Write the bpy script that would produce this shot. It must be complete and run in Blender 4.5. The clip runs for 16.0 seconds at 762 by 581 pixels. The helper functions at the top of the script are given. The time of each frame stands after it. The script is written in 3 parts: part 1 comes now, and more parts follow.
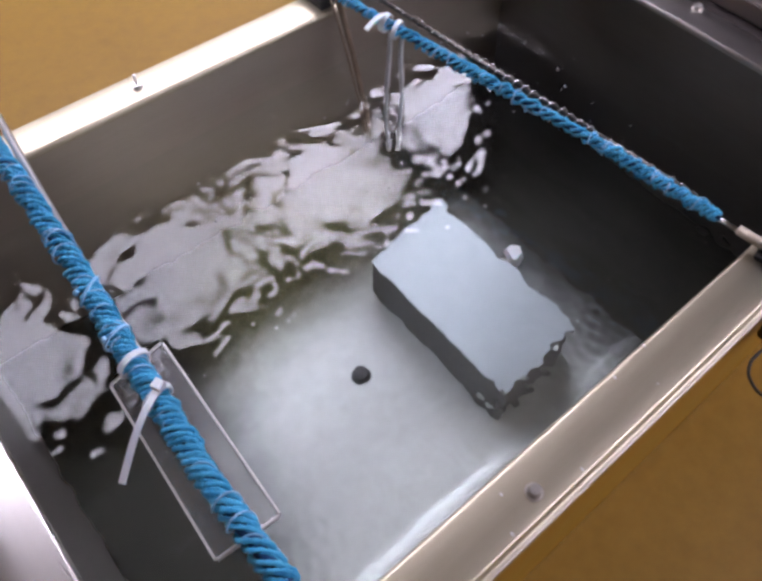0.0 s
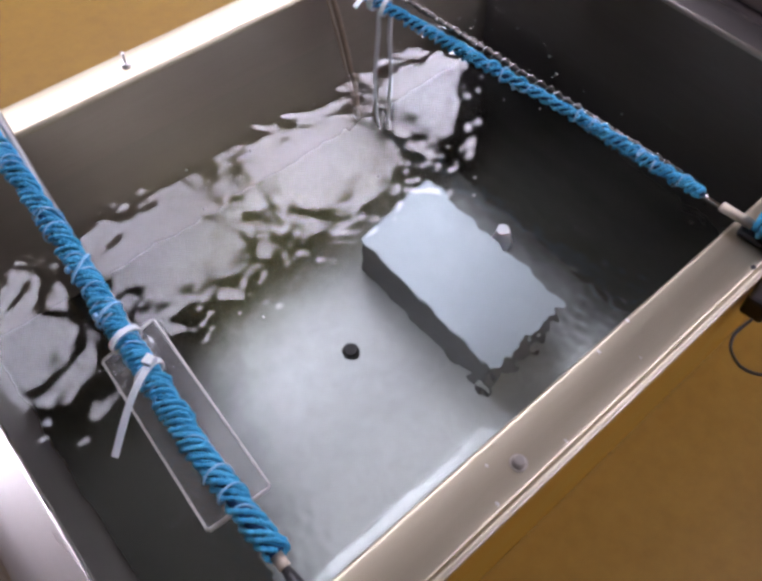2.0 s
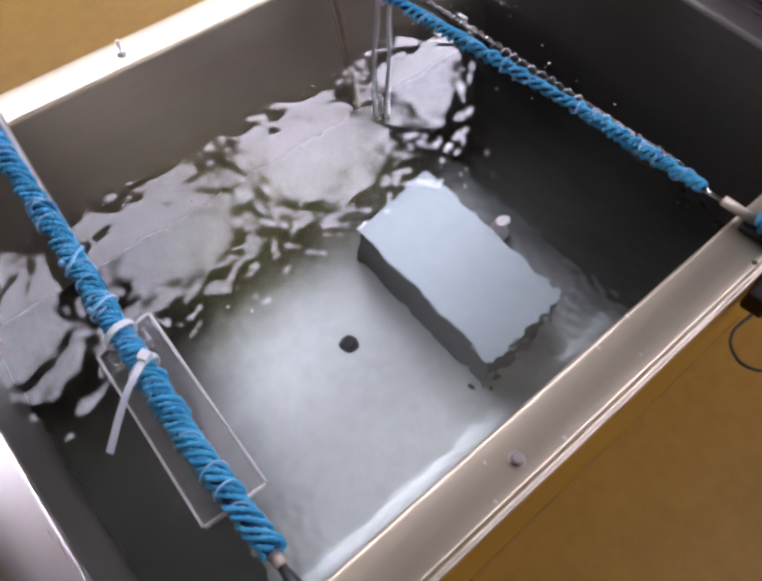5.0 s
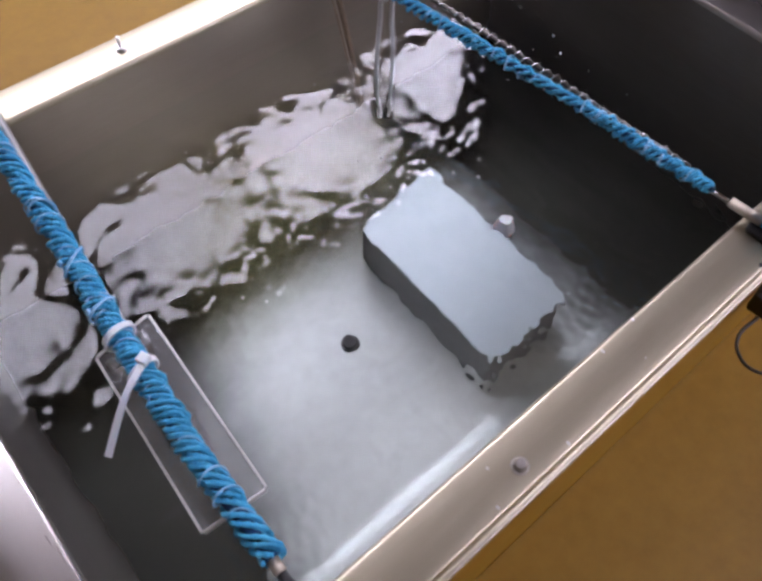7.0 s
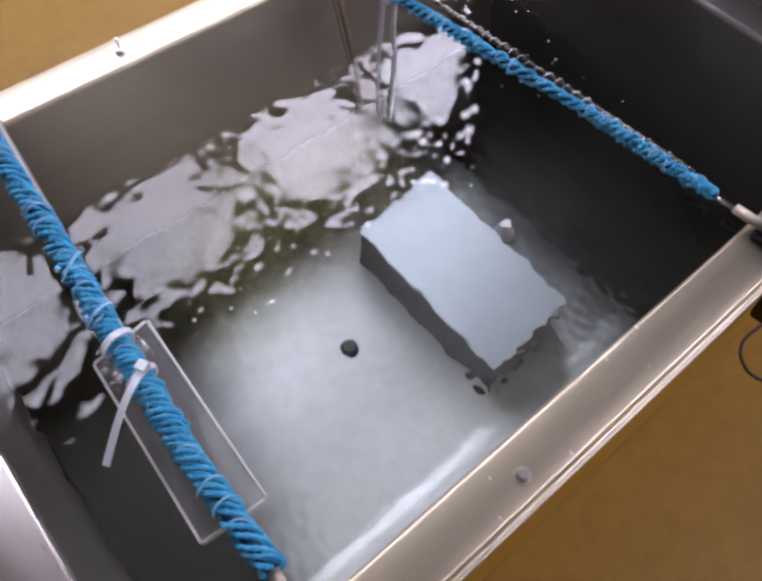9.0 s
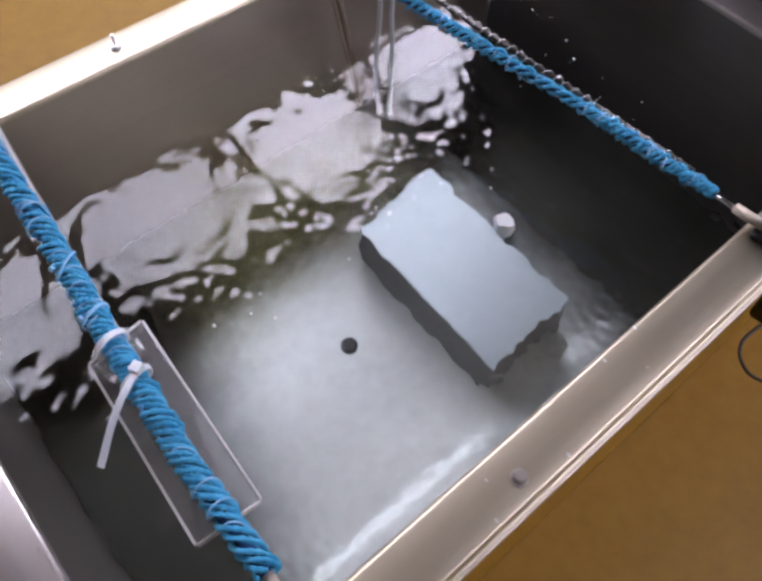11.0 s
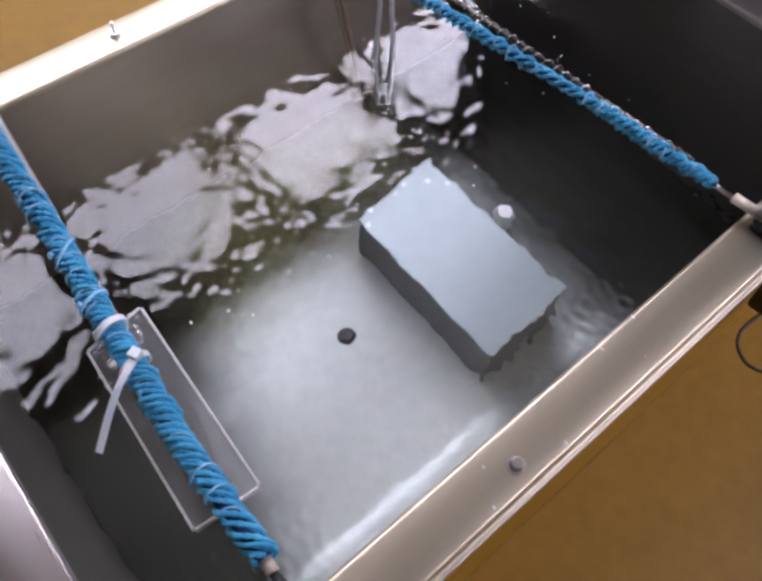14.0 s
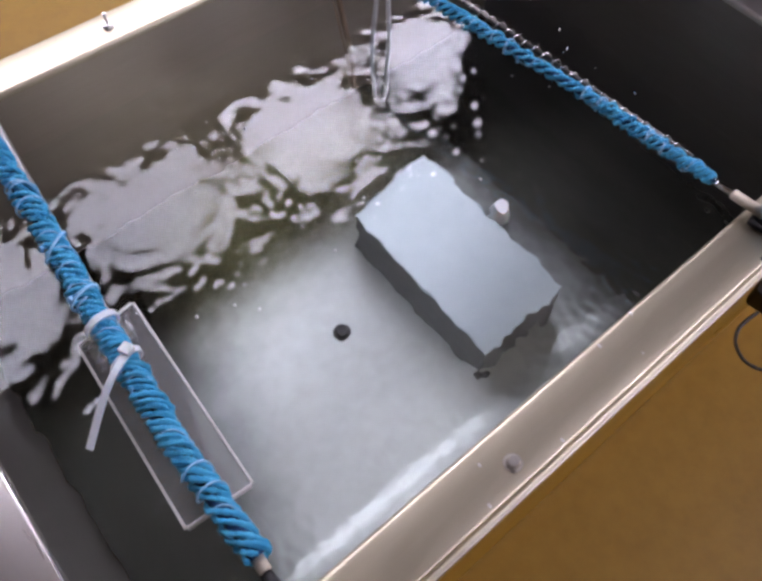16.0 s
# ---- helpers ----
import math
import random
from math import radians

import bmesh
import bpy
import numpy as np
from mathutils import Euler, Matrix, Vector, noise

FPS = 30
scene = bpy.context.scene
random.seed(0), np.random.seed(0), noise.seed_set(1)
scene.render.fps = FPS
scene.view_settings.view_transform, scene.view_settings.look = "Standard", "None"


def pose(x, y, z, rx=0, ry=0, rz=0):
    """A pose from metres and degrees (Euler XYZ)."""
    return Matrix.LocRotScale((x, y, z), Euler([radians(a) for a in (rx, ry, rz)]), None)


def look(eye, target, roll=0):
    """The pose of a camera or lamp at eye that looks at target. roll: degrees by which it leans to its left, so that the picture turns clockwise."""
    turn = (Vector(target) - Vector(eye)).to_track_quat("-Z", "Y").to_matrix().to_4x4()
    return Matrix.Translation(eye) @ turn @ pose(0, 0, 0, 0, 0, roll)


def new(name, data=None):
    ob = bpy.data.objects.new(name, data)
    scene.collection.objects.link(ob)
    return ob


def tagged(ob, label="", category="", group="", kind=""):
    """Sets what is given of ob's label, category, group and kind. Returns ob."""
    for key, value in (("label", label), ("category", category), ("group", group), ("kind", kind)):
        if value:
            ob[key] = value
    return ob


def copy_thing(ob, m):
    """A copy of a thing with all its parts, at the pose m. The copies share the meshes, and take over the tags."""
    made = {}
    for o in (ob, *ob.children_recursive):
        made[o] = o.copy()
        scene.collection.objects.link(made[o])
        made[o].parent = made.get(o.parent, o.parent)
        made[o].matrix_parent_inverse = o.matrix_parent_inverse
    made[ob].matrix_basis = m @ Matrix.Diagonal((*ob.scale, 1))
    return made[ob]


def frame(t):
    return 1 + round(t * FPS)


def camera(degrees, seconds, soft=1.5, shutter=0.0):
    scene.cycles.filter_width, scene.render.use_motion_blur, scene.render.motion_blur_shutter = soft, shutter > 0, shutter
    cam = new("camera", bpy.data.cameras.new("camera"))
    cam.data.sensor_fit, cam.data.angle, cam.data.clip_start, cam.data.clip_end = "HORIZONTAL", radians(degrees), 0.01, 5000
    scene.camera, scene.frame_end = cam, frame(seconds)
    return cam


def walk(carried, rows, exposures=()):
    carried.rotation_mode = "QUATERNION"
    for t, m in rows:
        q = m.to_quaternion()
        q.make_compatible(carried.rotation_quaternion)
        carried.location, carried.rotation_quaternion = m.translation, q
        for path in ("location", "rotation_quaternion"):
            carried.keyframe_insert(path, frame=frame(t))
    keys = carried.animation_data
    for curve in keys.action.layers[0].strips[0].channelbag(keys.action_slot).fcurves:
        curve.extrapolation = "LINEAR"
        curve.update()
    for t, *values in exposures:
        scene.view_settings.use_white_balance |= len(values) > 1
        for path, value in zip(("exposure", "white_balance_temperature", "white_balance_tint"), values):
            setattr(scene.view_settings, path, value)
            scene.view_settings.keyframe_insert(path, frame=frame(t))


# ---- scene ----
cam = camera(53.8, 16.0, soft=3.3)
PATH = [
    (0, (-0.042, -0.066, 1.385), (0.701, 0.822, -0.246), 0.5),
    (0.5, (-0.042, -0.07, 1.387), (0.701, 0.806, -0.251), 0.5),
    (1, (-0.041, -0.068, 1.389), (0.695, 0.795, -0.258), 0.8),
    (1.5, (-0.041, -0.07, 1.389), (0.69, 0.783, -0.266), 0.9),
    (2, (-0.043, -0.074, 1.39), (0.685, 0.77, -0.271), 1.0),
    (2.5, (-0.045, -0.077, 1.389), (0.683, 0.764, -0.273), 0.9),
    (3, (-0.045, -0.079, 1.391), (0.677, 0.756, -0.276), 0.9),
    (3.5, (-0.049, -0.079, 1.389), (0.682, 0.754, -0.276), 1.5),
    (4, (-0.046, -0.076, 1.39), (0.68, 0.752, -0.28), 1.5),
    (6.5, (-0.032, -0.059, 1.386), (0.67, 0.747, -0.304), 1.7),
    (7, (-0.032, -0.06, 1.386), (0.668, 0.747, -0.304), 1.6),
    (7.5, (-0.034, -0.06, 1.386), (0.668, 0.747, -0.304), 1.7),
    (8, (-0.031, -0.058, 1.386), (0.668, 0.747, -0.306), 1.7),
    (8.5, (-0.028, -0.054, 1.386), (0.669, 0.745, -0.31), 1.8),
    (9, (-0.029, -0.052, 1.384), (0.674, 0.749, -0.308), 2.1),
    (11.5, (-0.021, -0.049, 1.384), (0.666, 0.739, -0.321), 2.0),
    (12, (-0.022, -0.05, 1.384), (0.666, 0.737, -0.321), 2.1),
    (12.5, (-0.021, -0.051, 1.384), (0.663, 0.736, -0.323), 1.9),
    (13, (-0.022, -0.052, 1.383), (0.662, 0.732, -0.325), 2.2),
    (13.5, (-0.023, -0.053, 1.383), (0.66, 0.73, -0.326), 2.3),
    (14, (-0.024, -0.053, 1.382), (0.658, 0.727, -0.329), 2.3),
    (14.5, (-0.025, -0.052, 1.381), (0.661, 0.726, -0.329), 2.8),
    (15, (-0.025, -0.051, 1.379), (0.664, 0.725, -0.331), 2.9),
    (15.5, (-0.023, -0.05, 1.38), (0.663, 0.718, -0.335), 3.0),
    (16, (-0.022, -0.051, 1.376), (0.664, 0.715, -0.339), 3.1),
]
walk(cam, [(t, look(eye, target, roll)) for t, eye, target, roll in PATH])

# ---- light ----
world = bpy.data.worlds.new("world")
scene.world = world
world.use_nodes = True
world.node_tree.nodes["Background"].inputs[0].default_value = (0.9, 0.85, 0.8, 1)
world.node_tree.nodes["Background"].inputs[1].default_value = 0.055
scene.view_settings.exposure = -0.22
PANEL_POWER = 29.0

RIM, WATER, BED = 0.900, 0.828, 0.580
CEIL = 2.60
BENCH = 0.670
# inner corners of the tank at the rim, anticlockwise from the near end
BASIN = [(-0.105, 0.026), (0.649, 0.0445), (0.649, 0.516), (-0.105, 0.516)]


# ---- materials ----
def mat(name, base, rough=0.5, metal=0.0, **more):
    m = bpy.data.materials.new(name)
    m.use_nodes = True
    b = m.node_tree.nodes["Principled BSDF"]
    b.inputs["Base Color"].default_value = (*base, 1)
    b.inputs["Roughness"].default_value = rough
    b.inputs["Metallic"].default_value = metal
    for k, v in more.items():
        b.inputs[k.replace("_", " ")].default_value = v
    return m


def add(m, kind, **props):
    n = m.node_tree.nodes.new(kind)
    for k, v in props.items():
        if k in n.inputs:
            n.inputs[k].default_value = v
    return n


def vary(m, base, other, scale, stretch=(1, 1, 1), fine=8.0, bump=0.1, distance=0.001, rough=None, detail=6.0):
    """Two scales of colour variation, a fine bump and an uneven gloss."""
    t, nodes, bsdf = m.node_tree, m.node_tree.nodes, m.node_tree.nodes["Principled BSDF"]
    co = nodes.new("ShaderNodeTexCoord")
    mp = nodes.new("ShaderNodeMapping")
    mp.inputs["Scale"].default_value = stretch
    t.links.new(co.outputs["Object"], mp.inputs["Vector"])
    big = add(m, "ShaderNodeTexNoise", Scale=scale, Detail=detail, Roughness=0.6)
    small = add(m, "ShaderNodeTexNoise", Scale=scale * fine, Detail=4.0, Roughness=0.65)
    for n in (big, small):
        t.links.new(mp.outputs[0], n.inputs["Vector"])
    mixed = nodes.new("ShaderNodeMath")
    mixed.operation = "MULTIPLY_ADD"
    mixed.inputs[1].default_value = 0.45
    t.links.new(small.outputs["Fac"], mixed.inputs[0])
    half = nodes.new("ShaderNodeMath")
    half.operation = "MULTIPLY"
    half.inputs[1].default_value = 0.55
    t.links.new(big.outputs["Fac"], half.inputs[0])
    t.links.new(half.outputs[0], mixed.inputs[2])
    ramp = nodes.new("ShaderNodeValToRGB")
    ramp.color_ramp.elements[0].position, ramp.color_ramp.elements[1].position = 0.35, 0.65
    ramp.color_ramp.elements[0].color, ramp.color_ramp.elements[1].color = (*base, 1), (*other, 1)
    t.links.new(mixed.outputs[0], ramp.inputs[0])
    t.links.new(ramp.outputs[0], bsdf.inputs["Base Color"])
    if bump:
        bp = add(m, "ShaderNodeBump", Strength=bump, Distance=distance)
        t.links.new(small.outputs["Fac"], bp.inputs["Height"])
        t.links.new(bp.outputs[0], bsdf.inputs["Normal"])
    if rough:
        rr = nodes.new("ShaderNodeMapRange")
        rr.inputs["To Min"].default_value, rr.inputs["To Max"].default_value = rough
        rr.inputs["From Min"].default_value, rr.inputs["From Max"].default_value = 0.35, 0.65
        t.links.new(mixed.outputs[0], rr.inputs["Value"])
        t.links.new(rr.outputs[0], bsdf.inputs["Roughness"])
    return m


def steel(name, stretch, lo=(0.52, 0.50, 0.47), hi=(0.62, 0.60, 0.57), rough=(0.26, 0.38), bump=0.02):
    return vary(mat(name, lo, 0.3, 1.0), lo, hi, 9.0, stretch, 9.0, bump, 0.0003, rough)


# warm reflected light on the near and far flange, tinted into the steel
STEEL_X_WARM = steel("brushed_steel_x_warm", (0.25, 6, 6), (0.49, 0.44, 0.32), (0.53, 0.475, 0.355), rough=(0.40, 0.46), bump=0.004)
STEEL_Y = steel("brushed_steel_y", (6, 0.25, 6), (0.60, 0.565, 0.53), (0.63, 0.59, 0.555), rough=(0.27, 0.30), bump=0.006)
# same wall steel twice, light and shade put into the base colours
STEEL_WALL_X_LIT = steel("wall_steel_x_lit", (0.3, 4, 4), (0.46, 0.39, 0.315), (0.50, 0.43, 0.355), (0.44, 0.50), 0.006)
STEEL_WALL_Y_SHADED = steel("wall_steel_y_shaded", (4, 0.3, 4), (0.27, 0.245, 0.23), (0.31, 0.285, 0.265), (0.38, 0.42), 0.006)
# tank steel again, its base near black for the shade down there
STEEL_BED_SHADED = steel("shaded_steel_bed", (5, 0.4, 5), (0.026, 0.026, 0.022), (0.04, 0.04, 0.034), (0.4, 0.55))
SCREW = steel("dull_screw_steel", (3, 3, 3), (0.56, 0.53, 0.49), (0.68, 0.65, 0.61), (0.36, 0.46))
DARK_STEEL = steel("dark_steel", (3, 3, 3), (0.10, 0.095, 0.09), (0.16, 0.15, 0.14), (0.3, 0.4))
ZINC = steel("bright_zinc", (3, 3, 3), (0.74, 0.73, 0.72), (0.84, 0.83, 0.82), (0.38, 0.48))
ALLOY = vary(mat("cream_alloy", (0.6, 0.56, 0.5), 0.5, 0.3), (0.56, 0.49, 0.38), (0.72, 0.64, 0.52), 40.0, bump=0.1, rough=(0.4, 0.55))
STEEL_PLAIN = steel("turned_steel", (3, 3, 3), (0.55, 0.53, 0.50), (0.68, 0.66, 0.62), (0.18, 0.3))
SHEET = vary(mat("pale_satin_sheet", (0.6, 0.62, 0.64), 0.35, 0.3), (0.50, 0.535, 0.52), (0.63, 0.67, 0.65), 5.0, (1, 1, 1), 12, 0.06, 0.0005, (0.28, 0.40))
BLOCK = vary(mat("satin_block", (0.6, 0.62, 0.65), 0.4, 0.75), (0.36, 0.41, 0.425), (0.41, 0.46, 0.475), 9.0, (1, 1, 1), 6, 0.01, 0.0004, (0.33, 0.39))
# same box metal, its sides coloured darker for shade
BLOCK_SHADED = vary(mat("block_side_shaded", (0.2, 0.2, 0.2), 0.5, 0.6), (0.14, 0.14, 0.14), (0.22, 0.22, 0.22), 12.0, (1, 1, 1), 8, 0.1, 0.0006, (0.4, 0.55))
ROPE = vary(mat("blue_cord", (0.02, 0.25, 0.6), 0.55), (0.006, 0.30, 0.64), (0.13, 0.66, 0.94), 110.0, (1, 1, 1), 9, 1.0, 0.002, (0.4, 0.6))
ROPE_PALE = vary(mat("pale_cord", (0.3, 0.55, 0.8), 0.5), (0.10, 0.46, 0.78), (0.44, 0.70, 0.88), 70.0, (1, 1, 1), 9, 0.5, 0.001, (0.35, 0.5))
CORE = vary(mat("blue_core", (0.01, 0.1, 0.3), 0.7), (0.004, 0.035, 0.11), (0.008, 0.075, 0.20), 80.0, bump=0.5)
NYLON = vary(mat("white_nylon", (0.75, 0.75, 0.76), 0.4, Subsurface_Weight=0.2), (0.68, 0.69, 0.71), (0.80, 0.80, 0.80), 40.0, bump=0.1, rough=(0.3, 0.45))
WIRE = vary(mat("grey_wire", (0.6, 0.6, 0.58), 0.4), (0.66, 0.66, 0.65), (0.80, 0.80, 0.79), 60.0, bump=0.1)
TUBE = vary(mat("brown_tube", (0.3, 0.22, 0.14), 0.35), (0.24, 0.175, 0.12), (0.36, 0.28, 0.20), 50.0, bump=0.05)
BLACK = vary(mat("black_rubber", (0.012, 0.012, 0.014), 0.5), (0.01, 0.01, 0.011), (0.03, 0.028, 0.028), 40.0, bump=0.2, rough=(0.4, 0.6))
DARK_PAINT = vary(mat("dark_brown_enamel", (0.03, 0.02, 0.018), 0.4), (0.014, 0.010, 0.009), (0.026, 0.018, 0.016), 8.0, bump=0.05, rough=(0.55, 0.7))
OCHRE = vary(mat("ochre_board", (0.35, 0.22, 0.06), 0.5, Specular_IOR_Level=0.25), (0.222, 0.120, 0.012), (0.29, 0.163, 0.020), 3.5, (1, 1, 1), 14, 0.08, 0.001, (0.4, 0.6))
VINYL = vary(mat("brown_vinyl", (0.2, 0.13, 0.06), 0.5), (0.17, 0.105, 0.04), (0.24, 0.155, 0.06), 3.0, (1, 1, 1), 12, 0.08, 0.001, (0.4, 0.6))
PLASTER = vary(mat("plaster", (0.5, 0.47, 0.42), 0.8), (0.27, 0.25, 0.22), (0.33, 0.30, 0.26), 1.5, bump=0.1, distance=0.002)
CEILING = vary(mat("ceiling_board", (0.6, 0.58, 0.55), 0.85), (0.25, 0.21, 0.16), (0.29, 0.25, 0.19), 2.0, bump=0.15, distance=0.002)
WHITE_FRAME = vary(mat("white_enamel", (0.75, 0.75, 0.75), 0.4), (0.7, 0.7, 0.7), (0.78, 0.78, 0.78), 10.0)

ACRYLIC = vary(mat("clear_acrylic", (0.95, 0.96, 0.95), 0.04, 0.0, Transmission_Weight=0.91, IOR=1.42), (0.90, 0.91, 0.90), (0.97, 0.97, 0.96), 18.0, (1, 1, 1), 8, 0.0, 0.0004, (0.03, 0.10))
OCHRE_PAINT = vary(mat("ochre_enamel", (0.5, 0.3, 0.035), 0.5, Specular_IOR_Level=0.25), (0.33, 0.185, 0.019), (0.39, 0.222, 0.028), 4.0, (1, 1, 1), 10, 0.05, 0.001, (0.45, 0.6))

FROST = vary(mat("frosted_edge", (0.7, 0.68, 0.64), 0.5, 0.0, Transmission_Weight=0.3), (0.72, 0.70, 0.66), (0.90, 0.89, 0.87), 45.0, bump=0.3)


def paint_shade(m, dark, olive):
    """Paints shade into the plate's colour at far and side margins, with uneven border."""
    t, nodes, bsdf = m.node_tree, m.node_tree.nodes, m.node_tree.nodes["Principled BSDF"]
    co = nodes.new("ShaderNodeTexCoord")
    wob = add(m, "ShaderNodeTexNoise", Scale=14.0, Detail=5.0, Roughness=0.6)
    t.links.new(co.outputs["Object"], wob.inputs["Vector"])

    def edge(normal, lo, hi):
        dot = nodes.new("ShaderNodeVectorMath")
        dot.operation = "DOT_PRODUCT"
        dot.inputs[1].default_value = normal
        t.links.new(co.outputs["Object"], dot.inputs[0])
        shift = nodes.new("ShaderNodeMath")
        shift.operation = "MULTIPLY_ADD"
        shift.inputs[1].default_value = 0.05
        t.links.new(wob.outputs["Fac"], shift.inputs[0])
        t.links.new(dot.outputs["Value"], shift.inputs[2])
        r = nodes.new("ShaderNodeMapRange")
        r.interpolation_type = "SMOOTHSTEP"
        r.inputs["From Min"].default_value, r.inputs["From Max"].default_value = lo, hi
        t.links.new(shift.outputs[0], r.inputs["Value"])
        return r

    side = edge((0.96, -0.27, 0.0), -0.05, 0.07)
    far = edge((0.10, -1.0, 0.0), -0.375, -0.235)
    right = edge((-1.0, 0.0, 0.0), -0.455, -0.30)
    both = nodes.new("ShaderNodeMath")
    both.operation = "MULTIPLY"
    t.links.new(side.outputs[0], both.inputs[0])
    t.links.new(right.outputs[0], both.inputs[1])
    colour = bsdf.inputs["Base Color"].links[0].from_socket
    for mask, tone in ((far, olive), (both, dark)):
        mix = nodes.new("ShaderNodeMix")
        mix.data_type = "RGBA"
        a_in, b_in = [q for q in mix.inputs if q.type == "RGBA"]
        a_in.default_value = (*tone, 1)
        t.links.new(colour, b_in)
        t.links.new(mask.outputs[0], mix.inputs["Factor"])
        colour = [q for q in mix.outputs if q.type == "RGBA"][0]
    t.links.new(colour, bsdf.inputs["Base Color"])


# shade of the tank walls, near black and olive, in the plate's colour
paint_shade(SHEET, (0.018, 0.018, 0.015), (0.13, 0.13, 0.065))


def glow(name, colour, strength):
    m = bpy.data.materials.new(name)
    m.use_nodes = True
    m.node_tree.nodes.remove(m.node_tree.nodes["Principled BSDF"])
    e = m.node_tree.nodes.new("ShaderNodeEmission")
    e.inputs["Color"].default_value = (*colour, 1)
    e.inputs["Strength"].default_value = strength
    m.node_tree.links.new(e.outputs[0], m.node_tree.nodes["Material Output"].inputs["Surface"])
    return m


GLOW = glow("lit_diffuser", (0.845, 0.79, 1.0), PANEL_POWER)
GLOW_DIM = glow("dim_diffuser", (0.90, 0.86, 1.0), PANEL_POWER * 0.4)
GLOW_OLD = glow("aged_diffuser", (0.845, 0.80, 1.0), PANEL_POWER * 0.68)

WATER_MAT = bpy.data.materials.new("clear_water")
WATER_MAT.use_nodes = True
WATER_MAT.node_tree.nodes.remove(WATER_MAT.node_tree.nodes["Principled BSDF"])
gl = WATER_MAT.node_tree.nodes.new("ShaderNodeBsdfGlass")
gl.inputs["Color"].default_value = (0.93, 0.96, 0.94, 1)
gl.inputs["Roughness"].default_value = 0.0
gl.inputs["IOR"].default_value = 1.333
WATER_MAT.node_tree.links.new(gl.outputs[0], WATER_MAT.node_tree.nodes["Material Output"].inputs["Surface"])


# ---- mesh helpers ----
def to_mesh(name, verts, faces, smooth=False):
    me = bpy.data.meshes.new(name)
    me.from_pydata([tuple(v) for v in verts], [], faces)
    me.update()
    if smooth:
        me.polygons.foreach_set("use_smooth", [True] * len(me.polygons))
    return me


def part(name, shape, material, parent=None, label=""):
    """Links a bmesh or mesh as one object, under a thing or part if given."""
    if isinstance(shape, bmesh.types.BMesh):
        me = bpy.data.meshes.new(name)
        bmesh.ops.recalc_face_normals(shape, faces=shape.faces)
        shape.to_mesh(me)
        shape.free()
    else:
        me = shape
    me.materials.append(material)
    ob = new(name, me)
    if parent:
        ob.parent = parent
        ob.matrix_parent_inverse = parent.matrix_basis.inverted() if not parent.parent else (parent.parent.matrix_basis @ parent.matrix_basis).inverted()
    if label:
        ob["label"] = label
    return ob


def thing(name, at, label, category, group="", kind=""):
    ob = new(name)
    ob.location = at
    ob.matrix_basis = Matrix.Translation(at)
    ob.empty_display_size = 0.02
    return tagged(ob, label, category, group, kind)


def box(x0, y0, z0, x1, y1, z1, bevel=0.0, seg=2, m=None):
    bm = bmesh.new()
    bmesh.ops.create_cube(bm, size=1)
    bmesh.ops.scale(bm, vec=(x1 - x0, y1 - y0, z1 - z0), verts=bm.verts)
    bmesh.ops.translate(bm, vec=((x0 + x1) / 2, (y0 + y1) / 2, (z0 + z1) / 2), verts=bm.verts)
    if bevel:
        bmesh.ops.bevel(bm, geom=bm.edges[:], offset=bevel, segments=seg, profile=0.5, affect="EDGES")
    if m:
        bmesh.ops.transform(bm, matrix=m, verts=bm.verts)
    return bm


def prism(quad, z0, z1, bevel=0.0, seg=2):
    bm = bmesh.new()
    lo = [bm.verts.new((x, y, z0)) for x, y in quad]
    hi = [bm.verts.new((x, y, z1)) for x, y in quad]
    n = len(quad)
    bm.faces.new(lo[::-1])
    bm.faces.new(hi)
    for i in range(n):
        bm.faces.new((lo[i], lo[(i + 1) % n], hi[(i + 1) % n], hi[i]))
    if bevel:
        bmesh.ops.bevel(bm, geom=bm.edges[:], offset=bevel, segments=seg, profile=0.5, affect="EDGES")
    return bm


def tube(name, pts, radius, sides=8, smooth=True):
    """A round bar along points; radius is one number or one for each point."""
    p = np.array(pts, float)
    n = len(p)
    r = np.full(n, radius) if np.isscalar(radius) else np.array(radius, float)
    tan = np.gradient(p, axis=0)
    tan /= np.linalg.norm(tan, axis=1)[:, None] + 1e-12
    ref = np.array([0.0, 0.0, 1.0]) if abs(tan[0][2]) < 0.9 else np.array([1.0, 0.0, 0.0])
    rings = []
    side = ref - tan[0] * (ref @ tan[0])
    side /= np.linalg.norm(side)
    for i in range(n):
        side = side - tan[i] * (side @ tan[i])
        side /= np.linalg.norm(side)
        up = np.cross(tan[i], side)
        a = np.arange(sides) * 2 * np.pi / sides
        rings.append(p[i] + r[i] * (np.cos(a)[:, None] * side + np.sin(a)[:, None] * up))
    v = np.concatenate(rings)
    f = [(i * sides + j, i * sides + (j + 1) % sides, (i + 1) * sides + (j + 1) % sides, (i + 1) * sides + j) for i in range(n - 1) for j in range(sides)]
    f += [tuple(range(sides))[::-1], tuple((n - 1) * sides + j for j in range(sides))]
    return to_mesh(name, v, f, smooth)


